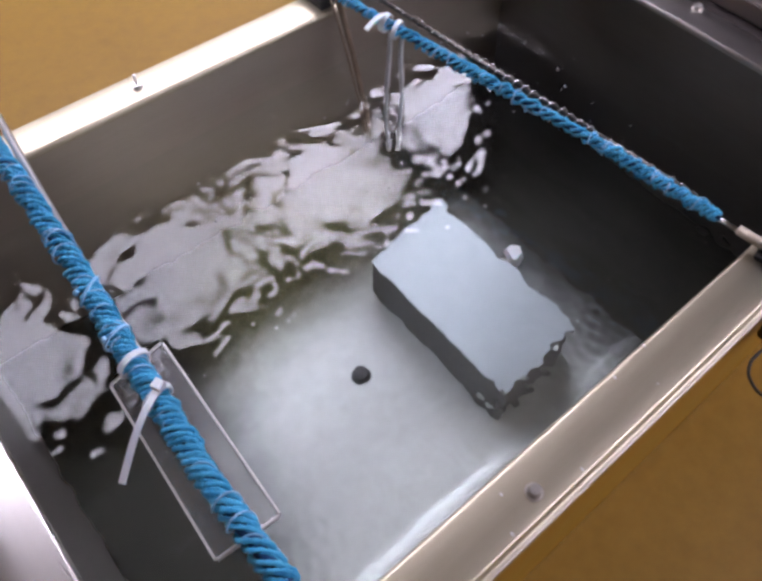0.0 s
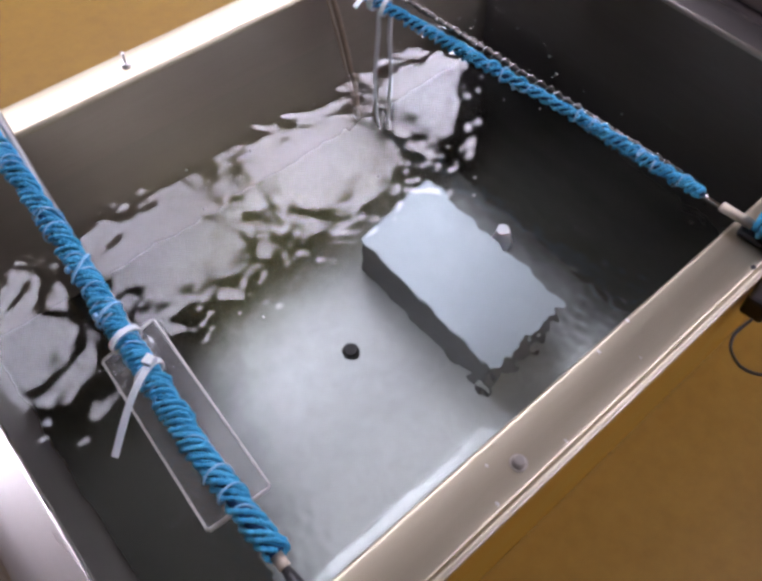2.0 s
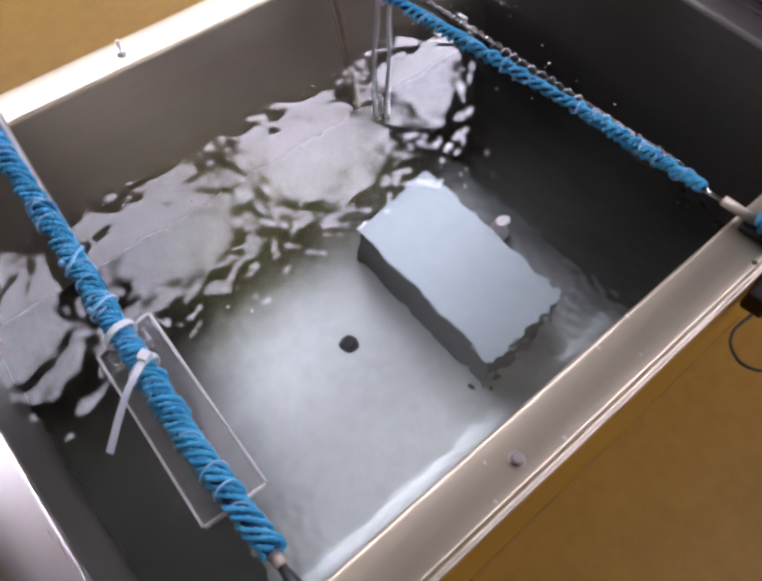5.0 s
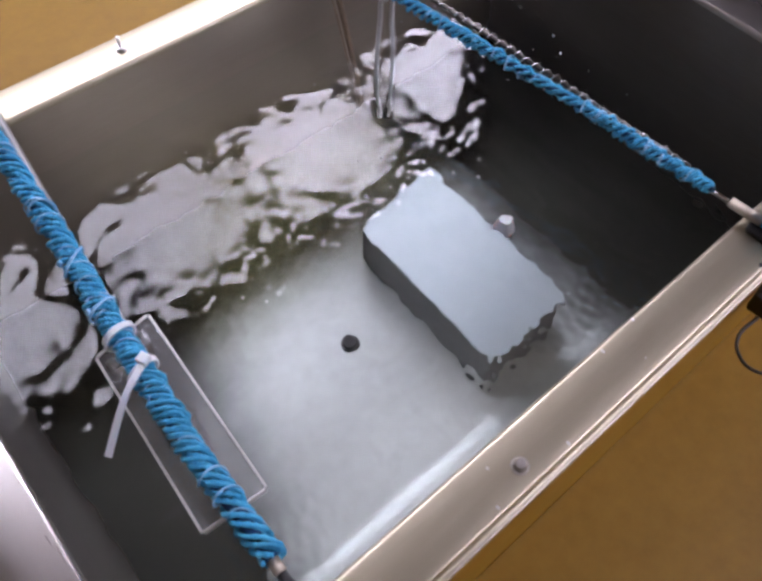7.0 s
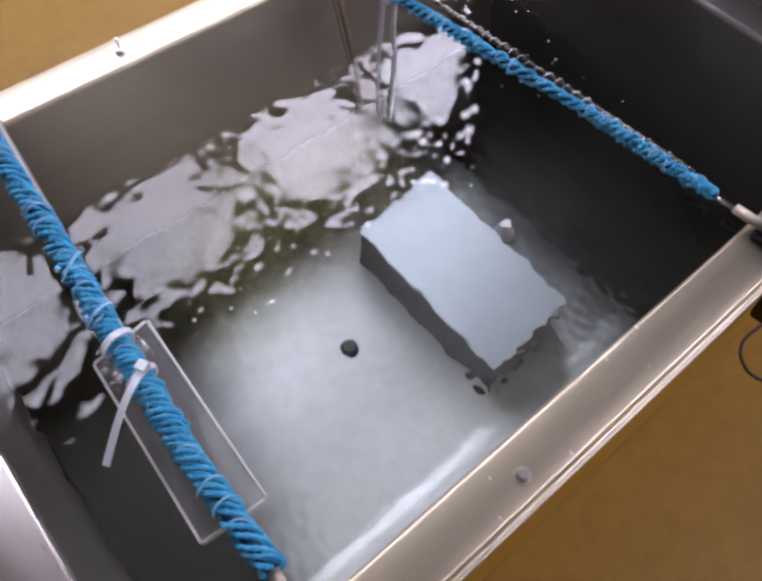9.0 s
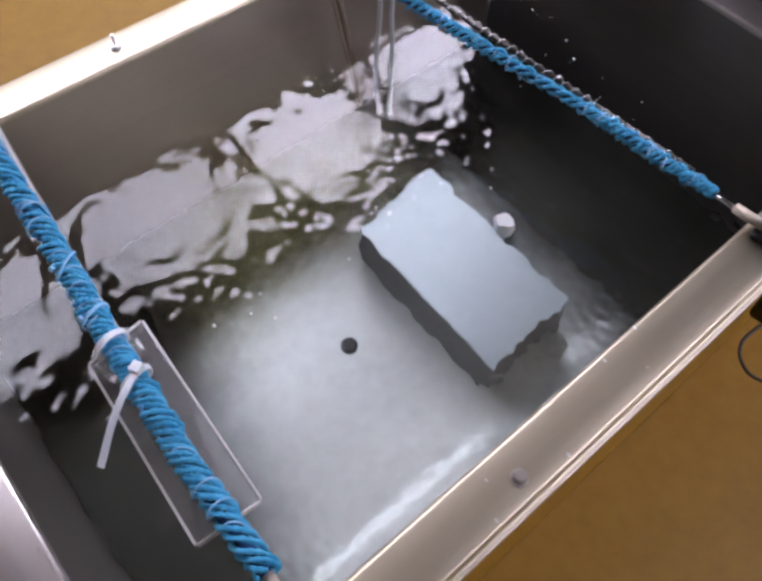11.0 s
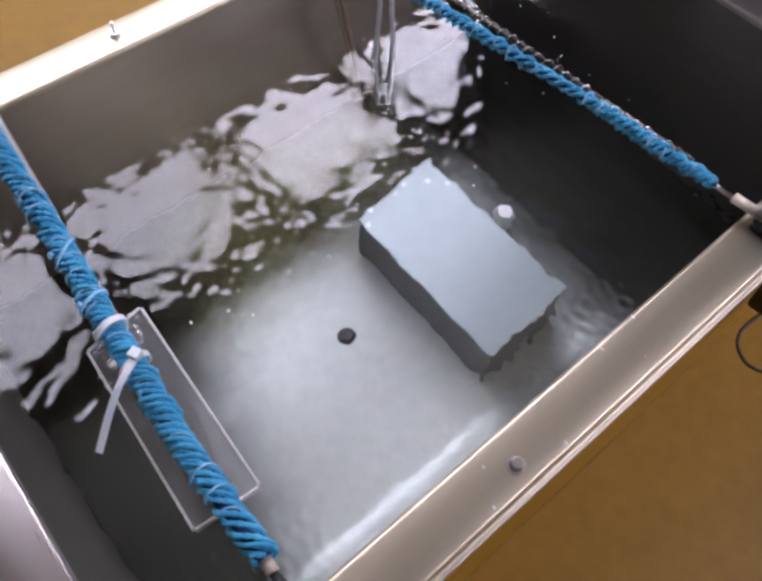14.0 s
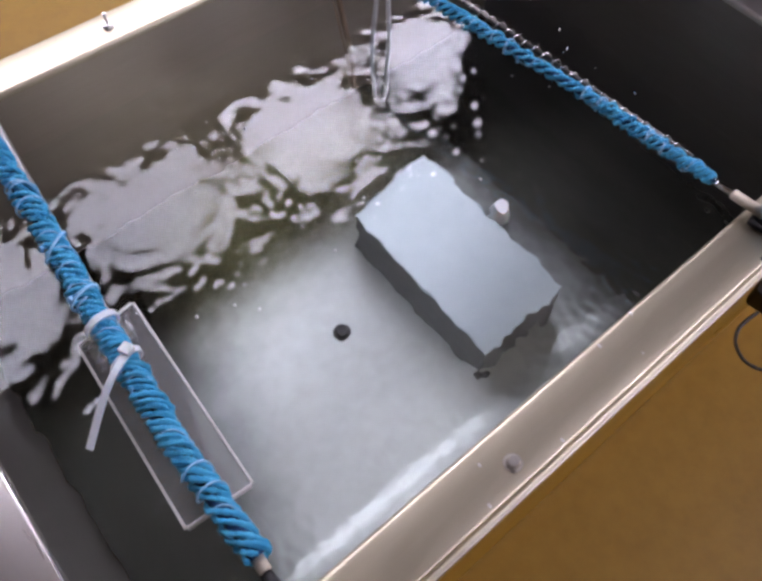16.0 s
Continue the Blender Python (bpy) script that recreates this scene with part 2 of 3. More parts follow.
def curve_points(pts, n):
    """n points on a smooth line through pts."""
    p = np.array(pts, float)
    s = np.linspace(0, len(p) - 1, n)
    i = np.clip(s.astype(int), 0, len(p) - 2)
    u = (s - i)[:, None]
    ext = np.vstack([2 * p[0] - p[1], p, 2 * p[-1] - p[-2]])
    a, b, c, d = ext[i], ext[i + 1], ext[i + 2], ext[i + 3]
    return 0.5 * (2 * b + (c - a) * u + (2 * a - 5 * b + 4 * c - d) * u**2 + (3 * b - a - 3 * c + d) * u**3)


# ---- room ----
def room():
    x0, x1, y0, y1 = -2.6, 3.6, -2.4, 3.6
    f = part("floor", box(x0, y0, -0.1, x1, y1, 0.0), VINYL)
    tagged(f, "brown mottled vinyl floor", "floor", kind="structure")
    c = part("ceiling", box(x0, y0, CEIL + 0.02, x1, y1, CEIL + 0.12), CEILING)
    tagged(c, "warm brown ceiling board above the light panels", "ceiling", kind="structure")
    for nm, q in (("wall_south", (x0 - 0.1, y0 - 0.1, x1 + 0.1, y0)), ("wall_north", (x0 - 0.1, y1, x1 + 0.1, y1 + 0.1)),
                  ("wall_west", (x0 - 0.1, y0, x0, y1)), ("wall_east", (x1, y0, x1 + 0.1, y1))):
        w = part(nm, box(q[0], q[1], 0, q[2], q[3], CEIL + 0.12), PLASTER)
        tagged(w, "plain beige plastered room wall", "wall", kind="structure")


def light_panel(m, lit, label):
    w, d, z = 0.61, 0.57, CEIL
    lamp = thing("ceiling_light", (0, 0, z), label, "ceiling light", "row of ceiling lights")
    for a in ((-w / 2, -d / 2, w / 2, -d / 2 + 0.012), (-w / 2, d / 2 - 0.012, w / 2, d / 2), (-w / 2, -d / 2 + 0.012, -w / 2 + 0.012, d / 2 - 0.012), (w / 2 - 0.012, -d / 2 + 0.012, w / 2, d / 2 - 0.012)):
        part("rail", box(a[0], a[1], z - 0.006, a[2], a[3], z + 0.018), WHITE_FRAME, lamp)
    part("diffuser", box(-w / 2 + 0.013, -d / 2 + 0.013, z, w / 2 - 0.013, d / 2 - 0.013, z + 0.015), lit, lamp, "glowing white diffuser")
    lamp.matrix_basis = m
    return lamp


def ceiling_panels():
    bright = light_panel(pose(1.17, 1.765, CEIL), GLOW, "square white ceiling light panel, brightly lit")
    # the three at y -1.3 are unseen, added to brighten the near side
    for x, y in ((1.845, 1.765), (1.05, -1.3), (1.75, -1.3), (2.44, -1.3)):
        copy_thing(bright, pose(x, y, CEIL))
    old = light_panel(pose(0.46, 1.765, CEIL), GLOW_OLD, "square ceiling light panel, lit but dimmer with age")
    copy_thing(old, pose(-0.27, 1.765, CEIL))
    # unseen second row, added so that the far flange turns white
    dim = light_panel(pose(0.46, 2.64, CEIL), GLOW_DIM, "unseen ceiling light panel added to whiten the far flange")
    for x in (-0.27, 1.17, 1.845):
        copy_thing(dim, pose(x, 2.64, CEIL))


# ---- tank ----
def offset_corner(i, dist):
    """Corner i of the basin moved outwards by dist on both sides that meet there."""
    a, b, c = (Vector(BASIN[(i + k) % 4]) for k in (-1, 0, 1))
    d1, d2 = (b - a).normalized(), (c - b).normalized()
    n1, n2 = Vector((d1.y, -d1.x)), Vector((d2.y, -d2.x))
    k = dist / (1 + n1.dot(n2))
    return b + (n1 + n2) * k


def bench():
    """Boards fitted round the four sides of the tank, on legs."""
    w = thing("workbench", (-0.1, 0.45, 0), "ochre-brown mottled workbench built round the steel tank", "workbench")
    x0, y0, x1, y1 = -1.00, -0.70, 0.7085, 1.75
    outer = [(x0, y0), (x1, y0), (x1, y1), (x0, y1)]
    for i in range(4):
        j = (i + 1) % 4
        quad = [outer[i], outer[j], tuple(offset_corner(j, 0.0435)), tuple(offset_corner(i, 0.0435))]
        part("board", prism(quad, BENCH - 0.035, BENCH), OCHRE, w, "mottled ochre board with soft stains")
    for a in ((x0 + 0.05, y0 + 0.05, x1 - 0.05, y0 + 0.075), (x0 + 0.05, y1 - 0.075, x1 - 0.05, y1 - 0.05)):
        part("apron", box(a[0], a[1], BENCH - 0.125, a[2], a[3], BENCH - 0.0355), OCHRE_PAINT, w)
    for x in (x0 + 0.09, x1 - 0.09):
        for y in (y0 + 0.12, y1 - 0.12):
            part("leg", box(x - 0.03, y - 0.03, 0.0, x + 0.03, y + 0.03, BENCH - 0.0355, 0.003), DARK_PAINT, w)


def side_wall(i, top):
    """One side: cove at the bed, wall, rolled edge, flange and folded lip, mitred at both ends."""
    prof = [(0, BED - 0.003)]
    prof += [(0, BED + 0.08), (0, WATER), (0, RIM - 0.006)]
    if top:
        prof = [(0, RIM - 0.0058), (0, RIM - 0.004)]
        prof += [(0.004 - 0.004 * math.cos(a), RIM - 0.004 + 0.004 * math.sin(a)) for a in np.radians([22, 45, 68, 90])]
        prof += [(0.024, RIM + 0.0003), (0.0388, RIM)]
        prof += [(0.0388 + 0.0022 * math.sin(a), RIM - 0.0022 + 0.0022 * math.cos(a)) for a in np.radians([30, 60, 90])]
        prof += [(0.0416, RIM - 0.0062), (0.0442, RIM - 0.0070), (0.0456, RIM - 0.0066), (0.0466, RIM - 0.0076), (0.0466, RIM - 0.015), (0.0450, RIM - 0.0155)]
    verts, faces, cuts = [], [], 12
    for d, z in prof:
        a, b = offset_corner(i, d), offset_corner((i + 1) % 4, d)
        for k in range(cuts + 1):
            p = a.lerp(b, k / cuts)
            verts.append((p.x, p.y, z))
    n = cuts + 1
    for j in range(len(prof) - 1):
        for k in range(cuts):
            faces.append((j * n + k, j * n + k + 1, (j + 1) * n + k + 1, (j + 1) * n + k))
    return to_mesh("wall", verts, faces, True)


def screw(parent, x, y, tall=0.005):
    bm = bmesh.new()
    for r0, r1, z0, z1 in ((0.0066, 0.0064, 0.0, 0.0010), (0.0052, 0.0048, 0.0010, 0.0034), (0.0048, 0.0036, 0.0034, tall)):
        m = Matrix.Translation((x, y, RIM + (z0 + z1) / 2))
        bmesh.ops.create_cone(bm, cap_ends=True, segments=20, radius1=r0, radius2=r1, depth=z1 - z0, matrix=m)
    s = part("screw", bm, SCREW, parent, "small steel screw head with a washer")
    hole = bmesh.new()
    bmesh.ops.create_cone(hole, cap_ends=True, segments=6, radius1=0.0026, radius2=0.0026, depth=0.0006, matrix=Matrix.Translation((x, y, RIM + tall + 0.0003)))
    part("socket", hole, BLACK, s, "dark hexagonal socket")


def tank():
    t = thing("steel_tank", (0.27, 0.27, 0), "brushed stainless steel tank with bolted flange, filled with water", "tank")
    for i in range(4):
        part("wall", side_wall(i, False), STEEL_WALL_X_LIT if i % 2 == 0 else STEEL_WALL_Y_SHADED, t)
        part("flange", side_wall(i, True), STEEL_X_WARM if i % 2 == 0 else STEEL_Y, t, "brushed flange with a folded lip")
    part("bed", prism([offset_corner(i, -0.0005) for i in range(4)], BED - 0.003, BED), STEEL_BED_SHADED, t, "steel tank bottom, coloured near black for shade")
    o = [offset_corner(i, 0.043) for i in range(4)]
    for i in range(4):
        a, b = o[i], o[(i + 1) % 4]
        c, d = offset_corner((i + 1) % 4, 0.040), offset_corner(i, 0.040)
        part("casing", prism([a, b, c, d], 0.0005, RIM - 0.018), OCHRE_PAINT, t, "ochre-brown painted outer casing of the tank")
    screw(t, 0.153, 0.0065)
    screw(t, 0.61, 0.012)
    screw(t, 0.683, 0.27)
    # upright stud on the far flange
    bm = bmesh.new()
    for r, z0, z1 in ((0.0055, 0, 0.0015), (0.0045, 0.0015, 0.0040), (0.0016, 0.0040, 0.015)):
        bmesh.ops.create_cone(bm, cap_ends=True, segments=16, radius1=r, radius2=r, depth=z1 - z0, matrix=Matrix.Translation((0.150, 0.537, RIM + (z0 + z1) / 2)))
    part("stud", bm, ZINC, t, "upright threaded stud with a nut")
    # small rivets and weld spots in the near flange
    for x, y in ((0.122, -0.004), (0.262, 0.029), (0.282, 0.006), (0.19, -0.003), (0.135, 0.019), (0.30, 0.033)):
        bm = bmesh.new()
        bmesh.ops.create_uvsphere(bm, u_segments=10, v_segments=6, radius=0.0012, matrix=Matrix.Translation((x, y, RIM)) @ Matrix.Diagonal((1, 1.6, 0.2, 1)))
        part("rivet", bm, ZINC, t)
    return t


# ---- water ----
def water():
    step = 0.0021
    xs = np.arange(-0.129, 0.674, step)
    ys = np.arange(-0.001, 0.545, step)
    gx, gy = np.meshgrid(xs, ys)
    rng = np.random.default_rng(7)
    h = np.zeros_like(gx)
    # livelier patches where the stirring reaches the surface
    lively = np.zeros_like(gx)
    for cx, cy, wide in ((0.17, 0.375, 0.045), (0.335, 0.395, 0.045), (0.24, 0.30, 0.05), (0.03, 0.36, 0.03), (-0.06, 0.27, 0.05), (0.36, 0.27, 0.07), (0.29, 0.15, 0.06), (0.17, 0.05, 0.04), (0.27, 0.055, 0.04), (0.40, 0.14, 0.05), (0.12, 0.31, 0.05)):
        lively += 0.9 * np.exp(-((gx - cx) ** 2 + (gy - cy) ** 2) / wide**2)
    for _ in range(110):
        lam = 0.0105 * (4.2 ** rng.random())
        a = rng.uniform(0, 6.283)
        k = 2 * np.pi / lam
        slope = 0.0041 * (0.6 + 0.8 * rng.random())
        env = 0.55 + 0.45 * np.sin(gx * rng.uniform(5, 16) + rng.uniform(0, 6)) * np.sin(gy * rng.uniform(5, 16) + rng.uniform(0, 6))
        h += slope / k * (env + lively) * np.sin(k * (gx * np.cos(a) + gy * np.sin(a)) + rng.uniform(0, 6.28))
    # rings round the places where the water is stirred
    for cx, cy, lam, s, reach in ((0.19, 0.40, 0.014, 0.030, 0.05), (0.33, 0.37, 0.013, 0.035, 0.06), (0.05, 0.30, 0.016, 0.02, 0.06), (0.40, 0.44, 0.014, 0.014, 0.05), (0.24, 0.31, 0.011, 0.04, 0.05), (0.11, 0.36, 0.012, 0.02, 0.04)):
        d = np.hypot(gx - cx, gy - cy)
        k = 2 * np.pi / lam
        h += s / k * np.exp(-((d - reach * 0.6) / (reach * 0.5)) ** 2) * np.sin(k * d)
    # short chop thrown back by the near wall
    edge = np.exp(-(((gy - 0.075) / 0.03) ** 2))
    for _ in range(24):
        k = 2 * np.pi / rng.uniform(0.0075, 0.014)
        a = rng.uniform(0, 6.283)
        h += 0.035 / k * edge * np.sin(k * (gx * np.cos(a) + gy * np.sin(a)) + rng.uniform(0, 6.28))
    nx, ny = len(xs), len(ys)
    # the pivot of the sheet is the middle of the tank
    v = np.stack([gx.ravel() - 0.27, gy.ravel() - 0.27, h.ravel()], 1)
    f = [(j * nx + i, j * nx + i + 1, (j + 1) * nx + i + 1, (j + 1) * nx + i) for j in range(ny - 1) for i in range(nx - 1)]
    ob = part("water", to_mesh("water", v, f, True), WATER_MAT)
    ob.visible_shadow = False
    bm = bmesh.new()
    for _ in range(46):
        bx, by = rng.uniform(0.06, 0.30), rng.uniform(-0.06, 0.20)
        if rng.random() < 0.3:
            bx, by = rng.uniform(-0.25, 0.1), rng.uniform(-0.02, 0.22)
        i, j = int((bx + 0.399) / step), int((by + 0.271) / step)
        r = rng.uniform(0.0006, 0.0014)
        bmesh.ops.create_uvsphere(bm, u_segments=8, v_segments=5, radius=r, matrix=Matrix.Translation((bx, by, h[j, i] + r * 0.3)))
    bub = part("bubbles", bm, NYLON, ob, "tiny pale bubbles floating on the water")
    bub["kind"] = "stuff"
    ob.location = (0.27, 0.27, WATER)
    return tagged(ob, "clear rippling water surface inside the steel tank", "water", kind="structure")


# ---- things in the water ----
def sheet():
    """A thin plate on the bed, its near end bent up along the wall."""
    r, t, y0 = 0.059, 0.004, 0.038
    prof = [(y0 + r - r * math.sin(a), BED + 0.001 + r - r * math.cos(a)) for a in np.radians(np.arange(84, 0, -6))]
    prof += [(y, BED + 0.001) for y in np.linspace(y0 + r, 0.5158, 14)]
    verts, faces, n = [], [], len(prof)
    for k in range(2):
        for x0, x1 in ((-0.022, 0.044), (0.470, 0.464)):
            for y, z in prof:
                u = (y - 0.05) / 0.33
                up = max(0.0, (y0 + r - y) / r)
                verts.append((x0 + (x1 - x0) * u, y + 0.0247 * x0 * max(0.0, (0.5145 - y) / 0.476) + k * t * up, z + k * t * math.sqrt(max(0.0, 1 - up * up))))
    for i in range(n - 1):
        a, b, c, d = i, n + i, 2 * n + i, 3 * n + i
        faces += [(a, a + 1, b + 1, b), (c, d, d + 1, c + 1), (a, c, c + 1, a + 1), (b, b + 1, d + 1, d)]
    faces += [(0, n, 3 * n, 2 * n), (n - 1, 3 * n - 1, 4 * n - 1, 2 * n - 1)]
    me = to_mesh("bottom_plate", verts, faces)
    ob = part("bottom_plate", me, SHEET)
    tagged(ob, "pale satin plate on the tank bottom, shade painted at the margins", "plate")


def plug():
    p = thing("drain_plug", (0.2, 0.256, BED + 0.005), "small black drain plug on the pale plate", "plug")
    bm = bmesh.new()
    z = BED + 0.005
    for r0, r1, a, b in ((0.0105, 0.0098, 0, 0.0025), (0.0085, 0.0070, 0.0025, 0.0065)):
        bmesh.ops.create_cone(bm, cap_ends=True, segments=18, radius1=r0, radius2=r1, depth=b - a, matrix=Matrix.Translation((0.2, 0.256, z + (a + b) / 2)))
    part("body", bm, BLACK, p)


def block():
    b = thing("steel_block", (0.335, 0.235, BED + 0.005), "pale satin metal box standing under water", "metal box")
    q = [(0.279, 0.124), (0.391, 0.132), (0.392, 0.350), (0.278, 0.333)]
    part("body", prism(q, BED + 0.005, 0.664, 0.001), BLOCK_SHADED, b, "sides of the box, shade painted dark grey")
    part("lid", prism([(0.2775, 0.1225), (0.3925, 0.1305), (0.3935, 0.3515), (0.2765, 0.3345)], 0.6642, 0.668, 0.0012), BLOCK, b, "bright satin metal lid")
    k = thing("pipe_fitting", (0.433, 0.257, BED + 0.005), "small white plastic fitting beside the submerged box", "fitting")
    bm = bmesh.new()
    bmesh.ops.create_cone(bm, cap_ends=True, segments=18, radius1=0.012, radius2=0.011, depth=0.02, matrix=Matrix.Translation((0.433, 0.257, BED + 0.015)))
    bmesh.ops.create_cone(bm, cap_ends=True, segments=18, radius1=0.011, radius2=0.008, depth=0.014, matrix=Matrix.Translation((0.433, 0.257, BED + 0.031)))
    part("body", bm, NYLON, k)


# ---- rods ----
def wrap(axis, core, cord, pitch, seed, skew=0.0, start=0.0, weave=0.0):
    """A cord wound round a line: points of the winding."""
    rng = np.random.default_rng(seed)
    length = np.linalg.norm(np.diff(axis, axis=0), axis=1).sum()
    turns = length / pitch
    n = int(turns * (18 if pitch < 0.015 else 72))
    u = np.linspace(0, 1, n)
    wob = np.interp(u, np.linspace(0, 1, int(turns)), rng.normal(0, 1, int(turns)))
    slow = np.interp(u, np.linspace(0, 1, 14), rng.normal(0, 1, 14))
    th = u * turns * 2 * np.pi + start
    s = np.clip(u + (skew * np.cos(th + 0.8) + 0.0011 * wob) / length, 0, 1)
    idx = s * (len(axis) - 1)
    p = np.stack([np.interp(idx, np.arange(len(axis)), axis[:, k]) for k in range(3)], 1)
    tan = axis[-1] - axis[0]
    tan /= np.linalg.norm(tan)
    side = np.cross(tan, (0, 0, 1.0))
    side /= np.linalg.norm(side)
    up = np.cross(side, tan)
    r = core + cord * 0.8 + 0.0007 * wob + 0.0006 * slow + weave * np.sin(th * 3.0 + start)
    return p + (r * np.cos(th))[:, None] * side + (r * np.sin(th))[:, None] * up


def threaded(name, a, b, r, pitch, parent, material, label):
    n = int((Vector(b) - Vector(a)).length / pitch) * 2
    bow = Vector((-0.003, 0, -0.001))
    pts = [Vector(a).lerp(Vector(b), k / n) + bow * math.sin(math.pi * k / n) for k in range(n + 1)]
    rad = [r if k % 2 else r * 0.80 for k in range(n + 1)]
    return part(name, tube(name, pts, rad, 12, False), material, parent, label)


def tie_band(parent, c, tan, r, width, material=None, name="tie_band", tilt=0.0):
    tan = Vector(tan).normalized()
    side = tan.cross(Vector((0, 0, 1))).normalized()
    up = side.cross(tan)
    n, verts, faces = 28, [], []
    for i in range(n):
        a = 2 * math.pi * i / n
        o = side * math.cos(a) + up * math.sin(a)
        sh = tan * (tilt * math.cos(a + 0.6))
        for rr, w in ((r, -width / 2), (r + 0.0014, -width / 2), (r + 0.0014, width / 2), (r, width / 2)):
            verts.append(Vector(c) + o * rr + tan * w + sh)
    for i in range(n):
        j = (i + 1) % n
        for k in range(4):
            faces.append((i * 4 + k, i * 4 + (k + 1) % 4, j * 4 + (k + 1) % 4, j * 4 + k))
    return part(name, to_mesh(name, verts, faces, False), material or NYLON, parent)


def strap(pts, width, thick, flat=(0, 0, 1)):
    """A flat nylon strip along points."""
    p = curve_points(pts, 14)
    verts, faces = [], []
    for i in range(len(p)):
        t = p[min(i + 1, len(p) - 1)] - p[max(i - 1, 0)]
        t /= np.linalg.norm(t)
        s = np.cross(t, flat)
        s /= np.linalg.norm(s)
        u = np.cross(s, t)
        for a, b in ((-1, -1), (1, -1), (1, 1), (-1, 1)):
            verts.append(p[i] + s * a * width / 2 + u * b * thick / 2)
    n = len(p)
    for i in range(n - 1):
        for k in range(4):
            faces.append((i * 4 + k, i * 4 + (k + 1) % 4, i * 4 + 4 + (k + 1) % 4, i * 4 + 4 + k))
    faces += [(3, 2, 1, 0), tuple((n - 1) * 4 + k for k in range(4))]
    return to_mesh("strap", verts, faces, False)


def rope_rod(name, axis_pts, core, cord, pitch, seed, rod_a, rod_b, label, pale, coarse):
    axis = curve_points(axis_pts, 160)
    t = thing(name, tuple(axis[80]), label, "wrapped rod", "blue wrapped rods")
    rng0 = np.random.default_rng(seed + 40)
    part("core", tube("core", axis, core, 10), CORE, t)
    lay, starts, back = pitch
    for k in range(starts):
        strand = wrap(axis, core, cord, lay, seed + k, 0.0, 6.283 * k / starts, cord * 0.35)
        along = np.concatenate([[0], np.cumsum(np.linalg.norm(np.diff(strand, axis=0), axis=1))])
        fat = cord * (0.80 + 0.38 * np.abs(np.sin(along / 0.0058 * math.pi + 1.3 * k)))
        part("cord_winding", tube("cord", strand, fat, 8), ROPE, t, "knotted blue strand wound slantwise")
    for k in range(starts):
        part("cross_winding", tube("cord", wrap(axis[::-1], core, cord * back, lay * 1.07, seed + 20 + k, 0.0, 6.283 * (k + 0.4) / starts, cord * 0.5), cord * back, 7), ROPE, t, "blue strand wound the other way")
    part("outer_winding", tube("cord", wrap(axis, core + cord * 1.4, cord * 0.5, 0.055, seed + 9, 0.008), 0.0006, 6), ROPE_PALE, t, "thin pale blue cord wound loosely outside")
    fv, ff = [], []
    for _ in range(170):
        i = rng0.integers(2, 157)
        a = rng0.uniform(0, 6.283)
        out = np.array([np.cos(a), 0.0, np.sin(a)])
        base = axis[i] + out * (core + cord * 1.5)
        bend = np.array([0, rng0.uniform(-1, 1), 0]) + rng0.normal(0, 0.35, 3)
        tip = base + out * rng0.uniform(0.0006, 0.0022) + bend * rng0.uniform(0.001, 0.0034)
        k = len(fv)
        w = 0.00016
        fv += [base + (w, 0, 0), base + (0, w, w), base - (w, 0, w), tip]
        ff += [(k, k + 1, k + 3), (k + 1, k + 2, k + 3), (k + 2, k, k + 3)]
    fibres = part("loose_fibres", to_mesh("fibres", fv, ff), ROPE_PALE, t, "loose frayed cord fibres")
    fibres["kind"] = "stuff"
    # loose crossing turns of paler cord
    rng = np.random.default_rng(seed + 5)
    for u in pale:
        i = int(u * 150)
        seg = axis[i : i + 9]
        pts = wrap(curve_points(seg, 20), core + cord * 1.3, cord * 0.7, 0.016, seed + int(u * 100), 0.004)
        part("crossing_turn", tube("turn", pts, 0.0008, 6), ROPE_PALE, t, "paler loose turn of cord")
    if coarse:
        part("rod", tube("rod", [rod_a, rod_b], 0.0024, 10), DARK_STEEL, t, "thin dark steel rod")
        ax = curve_points([rod_a, tuple((Vector(rod_a) + Vector(rod_b)) / 2), rod_b], 60)
        part("twisted_wire", tube("wire", wrap(ax, 0.0024, 0.0009, 0.011, 3), 0.0009, 6), STEEL_PLAIN, t, "bright wire twisted round the rod")
    else:
        threaded("rod", rod_a, rod_b, 0.0036, 0.0028, t, ZINC, "threaded steel rod")
    return t, axis


